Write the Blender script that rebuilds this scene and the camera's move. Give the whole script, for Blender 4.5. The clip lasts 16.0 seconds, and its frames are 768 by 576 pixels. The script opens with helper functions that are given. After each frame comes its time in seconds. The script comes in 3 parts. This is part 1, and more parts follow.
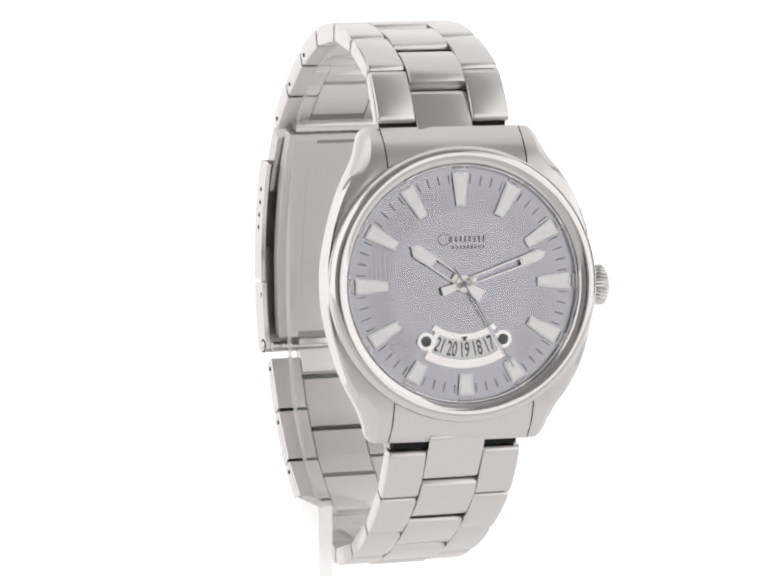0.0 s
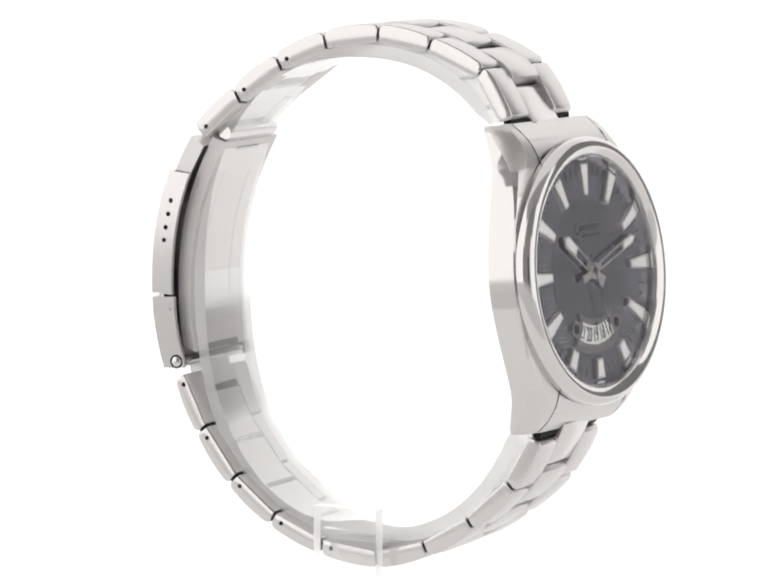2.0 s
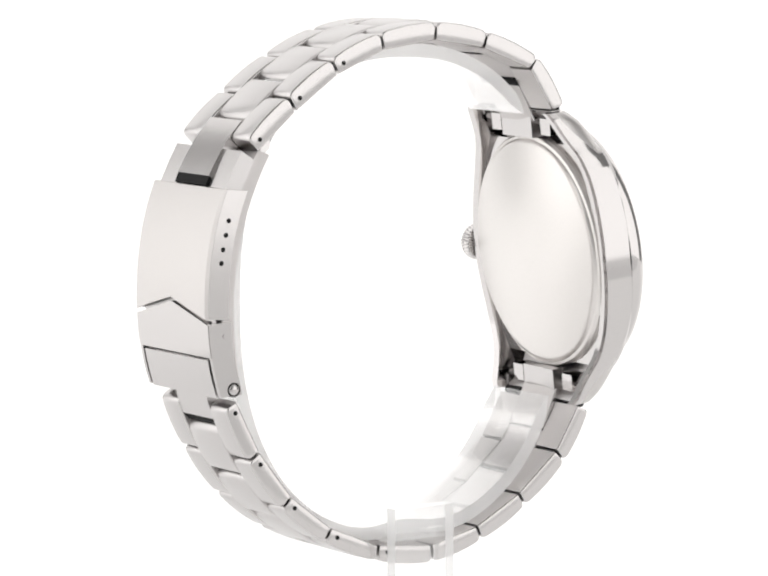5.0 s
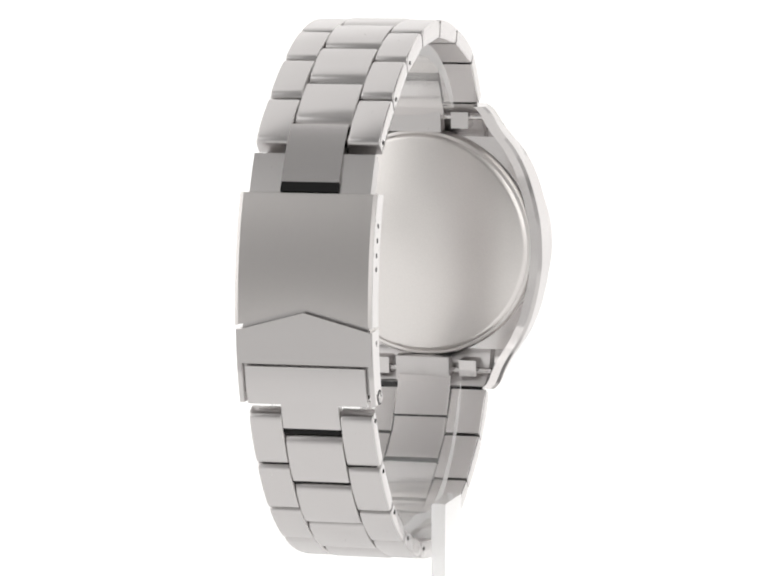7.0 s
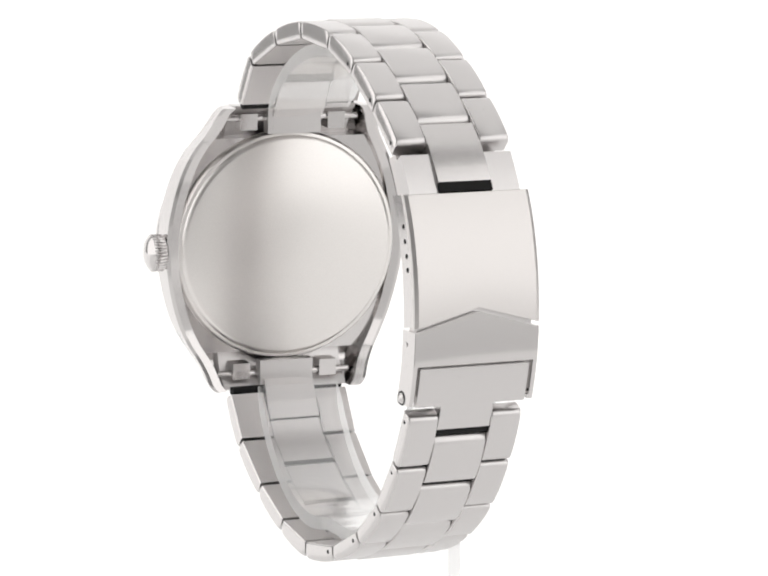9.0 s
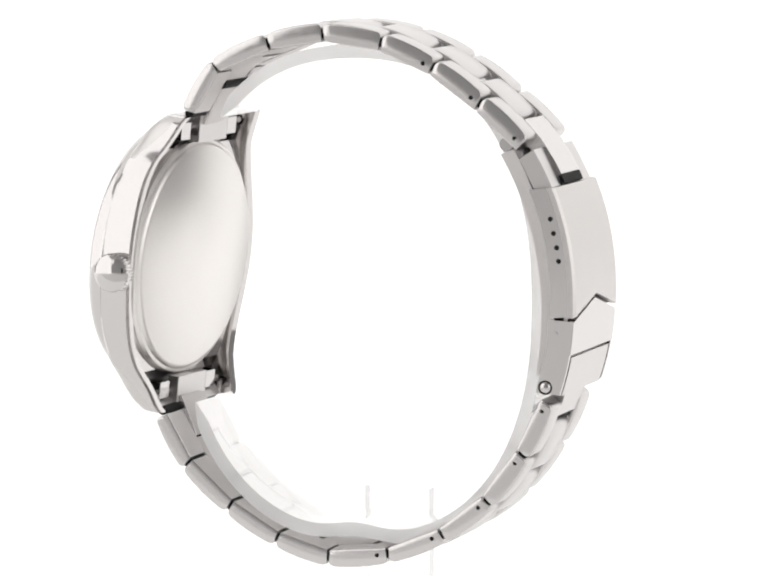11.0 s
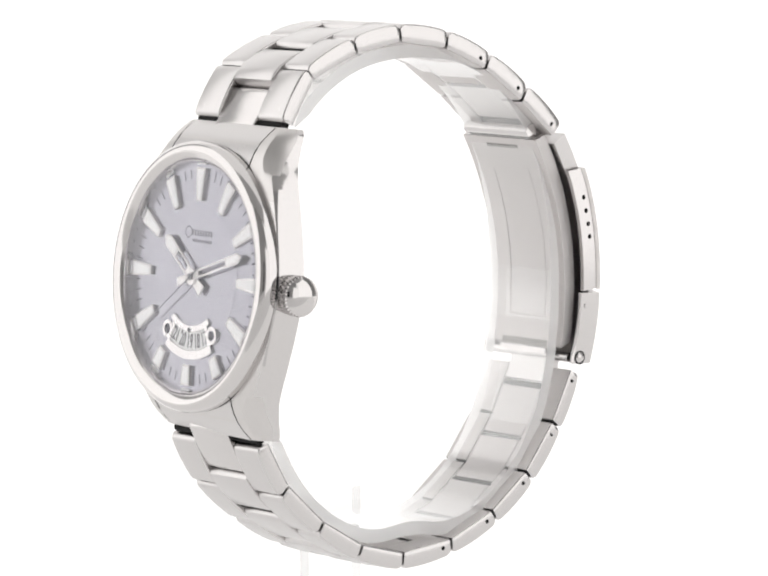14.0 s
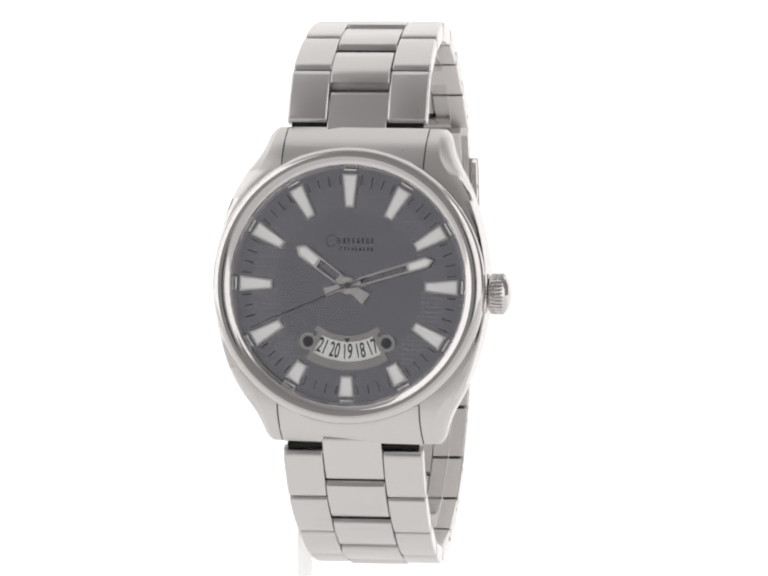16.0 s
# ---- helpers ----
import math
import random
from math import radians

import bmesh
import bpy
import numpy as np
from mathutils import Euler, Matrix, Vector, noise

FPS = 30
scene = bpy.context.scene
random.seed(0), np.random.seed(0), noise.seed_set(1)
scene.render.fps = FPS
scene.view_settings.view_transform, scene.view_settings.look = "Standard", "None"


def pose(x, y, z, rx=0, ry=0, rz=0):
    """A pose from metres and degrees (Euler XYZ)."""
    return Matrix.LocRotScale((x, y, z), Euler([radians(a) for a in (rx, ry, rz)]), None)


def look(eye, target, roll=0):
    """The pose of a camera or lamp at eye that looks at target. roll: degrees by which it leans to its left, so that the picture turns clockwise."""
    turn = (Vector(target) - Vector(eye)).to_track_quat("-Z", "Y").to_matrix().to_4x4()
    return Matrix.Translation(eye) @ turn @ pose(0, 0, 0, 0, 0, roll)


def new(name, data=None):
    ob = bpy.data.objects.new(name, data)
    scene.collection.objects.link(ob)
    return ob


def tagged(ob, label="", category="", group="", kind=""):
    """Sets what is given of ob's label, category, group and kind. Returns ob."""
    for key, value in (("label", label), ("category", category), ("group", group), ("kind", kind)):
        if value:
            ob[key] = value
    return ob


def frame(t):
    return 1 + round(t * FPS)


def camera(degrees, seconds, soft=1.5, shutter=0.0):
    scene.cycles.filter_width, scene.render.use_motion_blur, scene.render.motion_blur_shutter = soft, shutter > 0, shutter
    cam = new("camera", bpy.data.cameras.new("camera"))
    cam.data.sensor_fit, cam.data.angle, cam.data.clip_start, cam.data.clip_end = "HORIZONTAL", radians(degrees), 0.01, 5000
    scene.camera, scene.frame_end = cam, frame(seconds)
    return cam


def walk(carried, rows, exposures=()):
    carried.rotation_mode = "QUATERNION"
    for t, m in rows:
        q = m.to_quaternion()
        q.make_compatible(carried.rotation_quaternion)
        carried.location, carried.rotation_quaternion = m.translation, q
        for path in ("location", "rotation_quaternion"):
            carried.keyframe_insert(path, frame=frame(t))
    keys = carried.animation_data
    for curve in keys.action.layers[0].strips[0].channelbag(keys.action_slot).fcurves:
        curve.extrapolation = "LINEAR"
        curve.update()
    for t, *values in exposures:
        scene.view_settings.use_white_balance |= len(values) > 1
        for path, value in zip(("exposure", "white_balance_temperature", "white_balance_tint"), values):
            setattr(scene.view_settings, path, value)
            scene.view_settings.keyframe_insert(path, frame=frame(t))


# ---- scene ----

# Lengths below are in drawing units; S turns them into metres (20 mm between the lugs).
S = 0.000606
ZB = 118.0       # height of the loop's centre over the table, in units
ZW = 66.0        # the watch's own origin lies this far under the loop's centre
START, RATE = 19.917, 20.8333   # degrees, and degrees per second of the turntable

# ---------------------------------------------------------------- camera
cam = camera(10.744, 16.0, soft=2.2)
EYE = (0.0, -1000.0 * S, (115.09 + ZB) * S)
AIM = (1.53 * S, 0.0, (0.615 + ZB) * S)
walk(cam, [(0.0, look(EYE, AIM, -0.113)), (16.0, look(EYE, AIM, -0.113))])

# ---------------------------------------------------------------- light: a white light tent of glowing panels, most of them unseen
world = bpy.data.worlds.new("world")
world.use_nodes = True
world.node_tree.nodes["Background"].inputs[0].default_value = (0.9, 0.92, 1.0, 1)
world.node_tree.nodes["Background"].inputs[1].default_value = 0.03
scene.world = world
# Emission per panel in place of lamps; the steps shape reflections in the steel.
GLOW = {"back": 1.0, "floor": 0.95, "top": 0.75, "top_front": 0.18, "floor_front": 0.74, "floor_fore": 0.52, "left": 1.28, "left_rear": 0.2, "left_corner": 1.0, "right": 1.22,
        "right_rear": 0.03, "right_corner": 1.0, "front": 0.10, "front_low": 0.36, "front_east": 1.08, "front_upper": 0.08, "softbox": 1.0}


# ---------------------------------------------------------------- materials
def nodes_of(name):
    mat = bpy.data.materials.new(name)
    mat.use_nodes = True
    nt = mat.node_tree
    return mat, nt, nt.nodes["Principled BSDF"]


def add(nt, kind, **values):
    node = nt.nodes.new(kind)
    for key, value in values.items():
        node.inputs[key.replace("_", " ")].default_value = value
    return node


def grain(nt, stretch, scale, detail=4.0):
    """Noise drawn out along one axis, as brushing leaves it."""
    where = nt.nodes.new("ShaderNodeTexCoord")
    mapping = nt.nodes.new("ShaderNodeMapping")
    mapping.inputs["Scale"].default_value = stretch
    noise_node = add(nt, "ShaderNodeTexNoise", Scale=scale, Detail=detail)
    nt.links.new(where.outputs["Object"], mapping.inputs["Vector"])
    nt.links.new(mapping.outputs["Vector"], noise_node.inputs["Vector"])
    return noise_node


def ramp(nt, source, low, high):
    node = nt.nodes.new("ShaderNodeMapRange")
    node.inputs["To Min"].default_value, node.inputs["To Max"].default_value = low, high
    nt.links.new(source, node.inputs["Value"])
    return node.outputs["Result"]


def bump(nt, bsdf, source, strength, distance):
    node = add(nt, "ShaderNodeBump", Strength=strength, Distance=distance)
    nt.links.new(source, node.inputs["Height"])
    nt.links.new(node.outputs["Normal"], bsdf.inputs["Normal"])


def steel(name, colour, rough_low, rough_high, stretch, relief):
    mat, nt, bsdf = nodes_of(name)
    bsdf.inputs["Base Color"].default_value = (*colour, 1)
    bsdf.inputs["Metallic"].default_value = 1.0
    fine = grain(nt, stretch, 900.0)
    nt.links.new(ramp(nt, fine.outputs["Fac"], rough_low, rough_high), bsdf.inputs["Roughness"])
    cloud = add(nt, "ShaderNodeTexNoise", Scale=160.0, Detail=3.0)
    mix = nt.nodes.new("ShaderNodeMixRGB")
    mix.inputs[1].default_value = (*[c * 0.94 for c in colour], 1)
    mix.inputs[2].default_value = (*[min(1, c * 1.05) for c in colour], 1)
    nt.links.new(cloud.outputs["Fac"], mix.inputs[0])
    nt.links.new(mix.outputs[0], bsdf.inputs["Base Color"])
    if relief:
        bump(nt, bsdf, fine.outputs["Fac"], relief, 0.00002)
    return mat


def plain(name, colour, rough, metallic=0.0, variation=0.06, scale=700.0):
    mat, nt, bsdf = nodes_of(name)
    bsdf.inputs["Roughness"].default_value, bsdf.inputs["Metallic"].default_value = rough, metallic
    spots = grain(nt, (1, 1, 1), scale)
    mix = nt.nodes.new("ShaderNodeMixRGB")
    mix.inputs[1].default_value = (*[c * (1 - variation) for c in colour], 1)
    mix.inputs[2].default_value = (*[min(1, c * (1 + variation)) for c in colour], 1)
    nt.links.new(spots.outputs["Fac"], mix.inputs[0])
    nt.links.new(mix.outputs[0], bsdf.inputs["Base Color"])
    return mat


def clear(name, colour, ior, rough=0.0):
    mat, nt, bsdf = nodes_of(name)
    bsdf.inputs["Base Color"].default_value = (*colour, 1)
    bsdf.inputs["Roughness"].default_value = rough
    bsdf.inputs["IOR"].default_value = ior
    bsdf.inputs["Transmission Weight"].default_value = 1.0
    return mat


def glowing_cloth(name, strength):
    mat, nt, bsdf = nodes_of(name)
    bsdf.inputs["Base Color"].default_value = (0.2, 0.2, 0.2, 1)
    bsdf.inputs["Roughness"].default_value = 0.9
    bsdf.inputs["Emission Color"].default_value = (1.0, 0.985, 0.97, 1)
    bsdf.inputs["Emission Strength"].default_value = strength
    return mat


BRUSHED = steel("brushed_steel", (0.652, 0.634, 0.63), 0.25, 0.34, (6, 0.6, 0.6), 0.0)
POLISHED = steel("polished_steel", (0.655, 0.635, 0.63), 0.06, 0.12, (1, 1, 1), 0.0)
SATIN = steel("satin_steel", (0.66, 0.64, 0.635), 0.15, 0.22, (1, 1, 1), 0.0)
CASE_TOP = steel("satin_case_steel", (0.655, 0.635, 0.625), 0.3, 0.38, (1, 1, 1), 0.0)
LINK_SIDE = steel("worn_polished_steel", (0.655, 0.635, 0.63), 0.08, 0.2, (1, 1, 1), 0.12)
# Near-black colour that stands in for the shade inside gaps, seams and holes.
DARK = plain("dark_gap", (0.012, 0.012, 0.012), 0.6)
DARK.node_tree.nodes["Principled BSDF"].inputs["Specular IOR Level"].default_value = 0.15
COVER = steel("brushed_cover_steel", (0.675, 0.652, 0.64), 0.3, 0.38, (6, 0.6, 0.6), 0.0)
# Darker steel puts the shade of the blade's recesses into the colour.
SLOT_SHADE = steel("slot_shade_steel", (0.3, 0.29, 0.28), 0.45, 0.55, (1, 1, 1), 0.0)
LUME = plain("white_lume", (0.9, 0.9, 0.9), 0.5, variation=0.03)
PRINT = plain("dark_print", (0.035, 0.035, 0.045), 0.55)
CARD = plain("white_date_disc", (0.86, 0.86, 0.85), 0.6, variation=0.03)


def pane_glass(name, power_of=4.5, gloss_rough=0.02, tint=(1, 1, 1, 1)):
    """Thin flat glass: clear, with a mirror sheen that grows towards grazing views."""
    mat, nt, bsdf = nodes_of(name)
    nt.nodes.remove(bsdf)
    facing = add(nt, "ShaderNodeLayerWeight", Blend=0.5)
    power = nt.nodes.new("ShaderNodeMath")
    power.operation = "POWER"
    power.inputs[1].default_value = power_of
    nt.links.new(facing.outputs["Facing"], power.inputs[0])
    sheen = ramp(nt, power.outputs[0], 0.03, 0.9)
    gloss = add(nt, "ShaderNodeBsdfGlossy", Roughness=gloss_rough, Color=tint)
    see = nt.nodes.new("ShaderNodeBsdfTransparent")
    mix = nt.nodes.new("ShaderNodeMixShader")
    nt.links.new(sheen, mix.inputs[0])
    nt.links.new(see.outputs[0], mix.inputs[1])
    nt.links.new(gloss.outputs[0], mix.inputs[2])
    nt.links.new(mix.outputs[0], nt.nodes["Material Output"].inputs["Surface"])
    return mat


CRYSTAL = pane_glass("coated_crystal_glass", 3.9, 0.02, (0.96, 0.95, 1.0, 1))
ACRYLIC = clear("clear_acrylic", (0.98, 0.98, 0.985), 1.49)


def frosted(name):
    """Sawn acrylic edge: scatters light to both sides and lets some straight through."""
    mat, nt, bsdf = nodes_of(name)
    nt.nodes.remove(bsdf)
    both, some = nt.nodes.new("ShaderNodeMixShader"), nt.nodes.new("ShaderNodeMixShader")
    back, face = nt.nodes.new("ShaderNodeBsdfTranslucent"), nt.nodes.new("ShaderNodeBsdfDiffuse")
    for node in (back, face):
        node.inputs["Color"].default_value = (0.99, 0.99, 0.99, 1)
    both.inputs[0].default_value, some.inputs[0].default_value = 0.02, 0.34
    nt.links.new(back.outputs[0], both.inputs[1])
    nt.links.new(face.outputs[0], both.inputs[2])
    nt.links.new(both.outputs[0], some.inputs[1])
    nt.links.new(nt.nodes.new("ShaderNodeBsdfTransparent").outputs[0], some.inputs[2])
    nt.links.new(some.outputs[0], nt.nodes["Material Output"].inputs["Surface"])
    return mat


FROSTED = frosted("frosted_acrylic")
HOOP_ACRYLIC = pane_glass("scuffed_clear_acrylic", 1.5, 0.12)
INNER = steel("matt_inner_steel", (0.72, 0.697, 0.69), 0.58, 0.7, (6, 0.6, 0.6), 0.0)
MARK = steel("dark_metallic_print", (0.13, 0.13, 0.145), 0.3, 0.38, (1, 1, 1), 0.0)
THIN_STEEL = steel("dark_hand_steel", (0.16, 0.16, 0.17), 0.25, 0.35, (1, 1, 1), 0.0)


def sunburst(nt, bsdf, amount):
    """Round brushing about the y axis."""
    tangent = nt.nodes.new("ShaderNodeTangent")
    tangent.direction_type, tangent.axis = "RADIAL", "Y"
    bsdf.inputs["Anisotropic"].default_value = amount
    nt.links.new(tangent.outputs[0], bsdf.inputs["Tangent"])


def dial_material(name, rough):
    mat, nt, bsdf = nodes_of(name)
    bsdf.inputs["Metallic"].default_value = 1.0
    bsdf.inputs["Roughness"].default_value = rough
    spots = grain(nt, (1, 1, 1), 260.0, 2.0)
    mix = nt.nodes.new("ShaderNodeMixRGB")
    mix.inputs[1].default_value, mix.inputs[2].default_value = (0.33, 0.326, 0.364, 1), (0.342, 0.338, 0.377, 1)
    nt.links.new(spots.outputs["Fac"], mix.inputs[0])
    nt.links.new(mix.outputs[0], bsdf.inputs["Base Color"])
    return mat


CASE_BACK = steel("turned_steel", (0.815, 0.79, 0.77), 0.28, 0.34, (1, 1, 1), 0.0)
sunburst(CASE_BACK.node_tree, CASE_BACK.node_tree.nodes["Principled BSDF"], 0.3)
PRINT.node_tree.nodes["Principled BSDF"].inputs["Specular IOR Level"].default_value = 0.15
DIAL = dial_material("grey_dial", 0.2)
DIAL_GRID = dial_material("grey_dial_texture", 0.21)


# ---------------------------------------------------------------- helpers for meshes
def part(name, bm, material, parent, label="", at=None, smooth=0.0):
    """One mesh object under a thing or part; drawn in units round the loop's centre, or round the pose at."""
    bmesh.ops.recalc_face_normals(bm, faces=bm.faces)
    shift = Vector((0, 0, 0)) if at else Vector((0, 0, ZW))
    for v in bm.verts:
        v.co = (v.co + shift) * S
    mesh = bpy.data.meshes.new(name)
    if smooth:
        for e in bm.edges:
            e.smooth = len(e.link_faces) == 2 and e.calc_face_angle(0) < radians(smooth)
        for f in bm.faces:
            f.smooth = True
    bm.to_mesh(mesh)
    bm.free()
    mesh.materials.append(material)
    ob = new(name, mesh)
    ob.parent = parent
    if at:
        ob.matrix_basis = at
    if label:
        tagged(ob, label)
    return ob


def bevelled(bm, width, segments=2, angle=30):
    edges = [e for e in bm.edges if len(e.link_faces) == 2 and e.calc_face_angle(0) > radians(angle)]
    bmesh.ops.bevel(bm, geom=edges, offset=width, segments=segments, affect="EDGES", profile=0.5, clamp_overlap=True)
    return bm


def loft(rings, closed=False, caps=True):
    """A skin over rings of equally many points."""
    bm = bmesh.new()
    rows = [[bm.verts.new(p) for p in ring] for ring in rings]
    n = len(rows[0])
    pairs = list(zip(rows, rows[1:])) + ([(rows[-1], rows[0])] if closed else [])
    for a, b in pairs:
        for i in range(n):
            j = (i + 1) % n
            bm.faces.new((a[i], a[j], b[j], b[i]))
    if caps and not closed:
        bm.faces.new(rows[0])
        bm.faces.new(rows[-1])
    return bm


def prism(points, y0, y1):
    """A flat outline in x, z drawn out from y0 to y1."""
    return loft([[(x, y0, z) for x, z in points], [(x, y1, z) for x, z in points]])


def turned(profile, steps=96, closed=True):
    """A profile of (radius, y) turned round the y axis."""
    rings = []
    for k in range(steps):
        a = 2 * math.pi * k / steps
        rings.append([(r * math.sin(a), y, r * math.cos(a)) for r, y in profile])
    return loft(rings, closed=True)


def rod(centre, axis, radius, length, steps=20):
    """A round rod that starts at centre and runs along the axis."""
    bm = bmesh.new()
    bmesh.ops.create_cone(bm, cap_ends=True, segments=steps, radius1=radius, radius2=radius, depth=length)
    axis = Vector(axis).normalized()
    m = Matrix.Translation(Vector(centre) + axis * length / 2) @ axis.to_track_quat("Z", "Y").to_matrix().to_4x4()
    bmesh.ops.transform(bm, matrix=m, verts=bm.verts)
    return bm


def dome(centre, side, radius, height, steps=24):
    """A rounded button that stands out along x."""
    rings = []
    for f in (0.0, 0.45, 0.7, 0.88, 0.97, 1.0):
        r = radius * max(0.03, (1 - f * f) ** 0.5)
        rings.append([(centre[0] + side * height * f, centre[1] + r * math.cos(2 * math.pi * k / steps), centre[2] + r * math.sin(2 * math.pi * k / steps)) for k in range(steps)])
    return loft(rings)


def block(x0, x1, y0, y1, z0, z1, bevel=0.0):
    bm = loft([[(x0, y0, z0), (x1, y0, z0), (x1, y1, z0), (x0, y1, z0)], [(x0, y0, z1), (x1, y0, z1), (x1, y1, z1), (x0, y1, z1)]])
    return bevelled(bm, bevel) if bevel else bm


def moved(bm, m):
    bmesh.ops.transform(bm, matrix=m, verts=bm.verts)
    return bm


def joined(bms):
    out = bmesh.new()
    for bm in bms:
        mesh = bpy.data.meshes.new("piece")
        bm.to_mesh(mesh)
        bm.free()
        out.from_mesh(mesh)
        bpy.data.meshes.remove(mesh)
    return out


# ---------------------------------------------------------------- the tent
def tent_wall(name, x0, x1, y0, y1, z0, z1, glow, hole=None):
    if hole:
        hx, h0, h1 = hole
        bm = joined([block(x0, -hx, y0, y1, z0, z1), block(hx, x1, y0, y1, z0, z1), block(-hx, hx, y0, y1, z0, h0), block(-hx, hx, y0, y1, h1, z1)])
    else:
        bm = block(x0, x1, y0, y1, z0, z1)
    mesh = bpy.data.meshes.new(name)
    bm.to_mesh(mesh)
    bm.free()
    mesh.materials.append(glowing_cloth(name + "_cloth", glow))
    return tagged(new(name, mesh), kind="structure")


# Sheets and backdrop glow by themselves instead of being lit.
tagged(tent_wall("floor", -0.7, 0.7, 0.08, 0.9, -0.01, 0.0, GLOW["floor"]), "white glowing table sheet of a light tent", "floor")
tagged(tent_wall("floor_front", -0.7, 0.7, -0.12, 0.08, -0.01, 0.0, GLOW["floor_front"]), "white table sheet under the watch stand, its light put into a glow", "floor")
tagged(tent_wall("floor_fore", -0.7, 0.7, -0.57, -0.12, -0.01, 0.0, GLOW["floor_fore"]), "unseen white table sheet before the watch, its light put into a glow", "floor")
tagged(tent_wall("backdrop", -0.7, 0.7, 0.9, 0.91, -0.01, 0.9, GLOW["back"]), "plain white backdrop cloth of a light tent, its light put into a glow", "backdrop")
# Unseen ceiling and walls, split into bright and dim panels that shape the reflections.
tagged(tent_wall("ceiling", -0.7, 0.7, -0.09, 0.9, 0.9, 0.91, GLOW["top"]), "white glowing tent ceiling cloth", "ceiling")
tagged(tent_wall("ceiling_front", -0.7, 0.7, -0.57, -0.09, 0.9, 0.91, GLOW["top_front"]), "unseen dim front strip of the tent ceiling, added to darken reflections", "ceiling")
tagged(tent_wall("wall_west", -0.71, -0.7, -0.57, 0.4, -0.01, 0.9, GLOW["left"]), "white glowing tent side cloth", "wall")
tagged(tent_wall("wall_west_rear", -0.71, -0.7, 0.4, 0.66, -0.01, 0.9, GLOW["left_rear"]), "unseen dim panel in the tent side, added to darken reflections", "wall")
tagged(tent_wall("wall_west_corner", -0.71, -0.7, 0.66, 0.9, -0.01, 0.9, GLOW["left_corner"]), "unseen glowing rear panel of the tent side, added to brighten reflections", "wall")
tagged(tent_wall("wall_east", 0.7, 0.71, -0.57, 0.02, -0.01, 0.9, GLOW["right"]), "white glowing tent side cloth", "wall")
tagged(tent_wall("wall_east_rear", 0.7, 0.71, 0.02, 0.5, -0.01, 0.9, GLOW["right_rear"]), "unseen dim panel in the tent side, added to darken reflections", "wall")
tagged(tent_wall("wall_east_corner", 0.7, 0.71, 0.5, 0.9, -0.01, 0.9, GLOW["right_corner"]), "unseen glowing rear panel of the tent side, added to brighten reflections", "wall")
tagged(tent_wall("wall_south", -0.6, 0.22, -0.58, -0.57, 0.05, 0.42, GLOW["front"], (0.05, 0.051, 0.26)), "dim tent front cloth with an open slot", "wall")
tagged(tent_wall("wall_south_low", -0.6, 0.22, -0.58, -0.57, -0.01, 0.05, GLOW["front_low"]), "unseen glowing strip low in the tent front, added to brighten reflections", "wall")
tagged(tent_wall("wall_south_west", -0.71, -0.6, -0.58, -0.57, -0.01, 0.42, GLOW["left"]), "unseen glowing panel in the tent front corner, added to brighten reflections", "wall")
tagged(tent_wall("wall_south_east", 0.22, 0.71, -0.58, -0.57, -0.01, 0.42, GLOW["front_east"]), "unseen glowing front panel beside the slot, added to brighten reflections", "wall")
tagged(tent_wall("wall_south_upper", -0.45, 0.45, -0.58, -0.57, 0.42, 0.91, GLOW["front_upper"]), "unseen dim panel in the upper tent front, added to darken reflections", "wall")
# Two unseen fill lights, added to brighten the white inlays and date strip.
tagged(tent_wall("wall_south_fill_west", -0.71, -0.45, -0.58, -0.57, 0.42, 0.91, GLOW["softbox"]), "unseen fill panel added high in the tent front", "softbox")
tagged(tent_wall("wall_south_fill_east", 0.45, 0.71, -0.58, -0.57, 0.42, 0.91, GLOW["softbox"]), "unseen fill panel added high in the tent front", "softbox")

# ---------------------------------------------------------------- the watch
watch = tagged(new("wristwatch"), "steel wristwatch with grey dial, bracelet closed round a clear stand", "wristwatch")
HEAD = pose(0.05, -57.8, 7.8, -5.9, 0, -5.2)


def head_part(name, bm, material, label="", smooth=0.0, parent=None):
    return part(name, moved(bm, HEAD), material, parent or watch, label, smooth=smooth)


def between(z, table):
    """A value from a table of (|z|, value) pairs, on a smooth curve through them."""
    z = min(abs(z), table[-1][0])
    n = len(table)
    slopes = []
    for k in range(n):
        (a, u), (b, v) = table[max(0, k - 1)], table[min(n - 1, k + 1)]
        slopes.append(0.0 if k == 0 else (v - u) / (b - a))
    for k in range(n - 1):
        (a, u), (b, v) = table[k], table[k + 1]
        if z <= b:
            h, f = b - a, (z - a) / (b - a)
            return (u * (1 + 2 * f) * (1 - f) ** 2 + v * f * f * (3 - 2 * f)
                    + h * (slopes[k] * f * (1 - f) ** 2 - slopes[k + 1] * f * f * (1 - f)))
    return table[-1][1]


WIDTH = [(0, 32.4), (5, 32.2), (10, 31.4), (15, 30.2), (20, 28.6), (25, 26.3), (29, 23.9), (32, 22.5), (34.5, 21.7), (36, 20.9), (36.8, 20.0)]
EDGE = [(0, 1.3), (12, 1.1), (19, 1.7), (25, 3.5), (28.5, 6.0), (31.5, 8.6), (34, 10.6), (36.8, 11.8)]
TOP = [(0, 0.6), (24, 0.8), (28, 1.4), (31, 2.6), (34, 4.8), (36.8, 8.0)]
BACK = [(0, 8.7), (12, 8.5), (20, 8.6), (26, 9.5), (31, 11.6), (36.8, 14.0)]


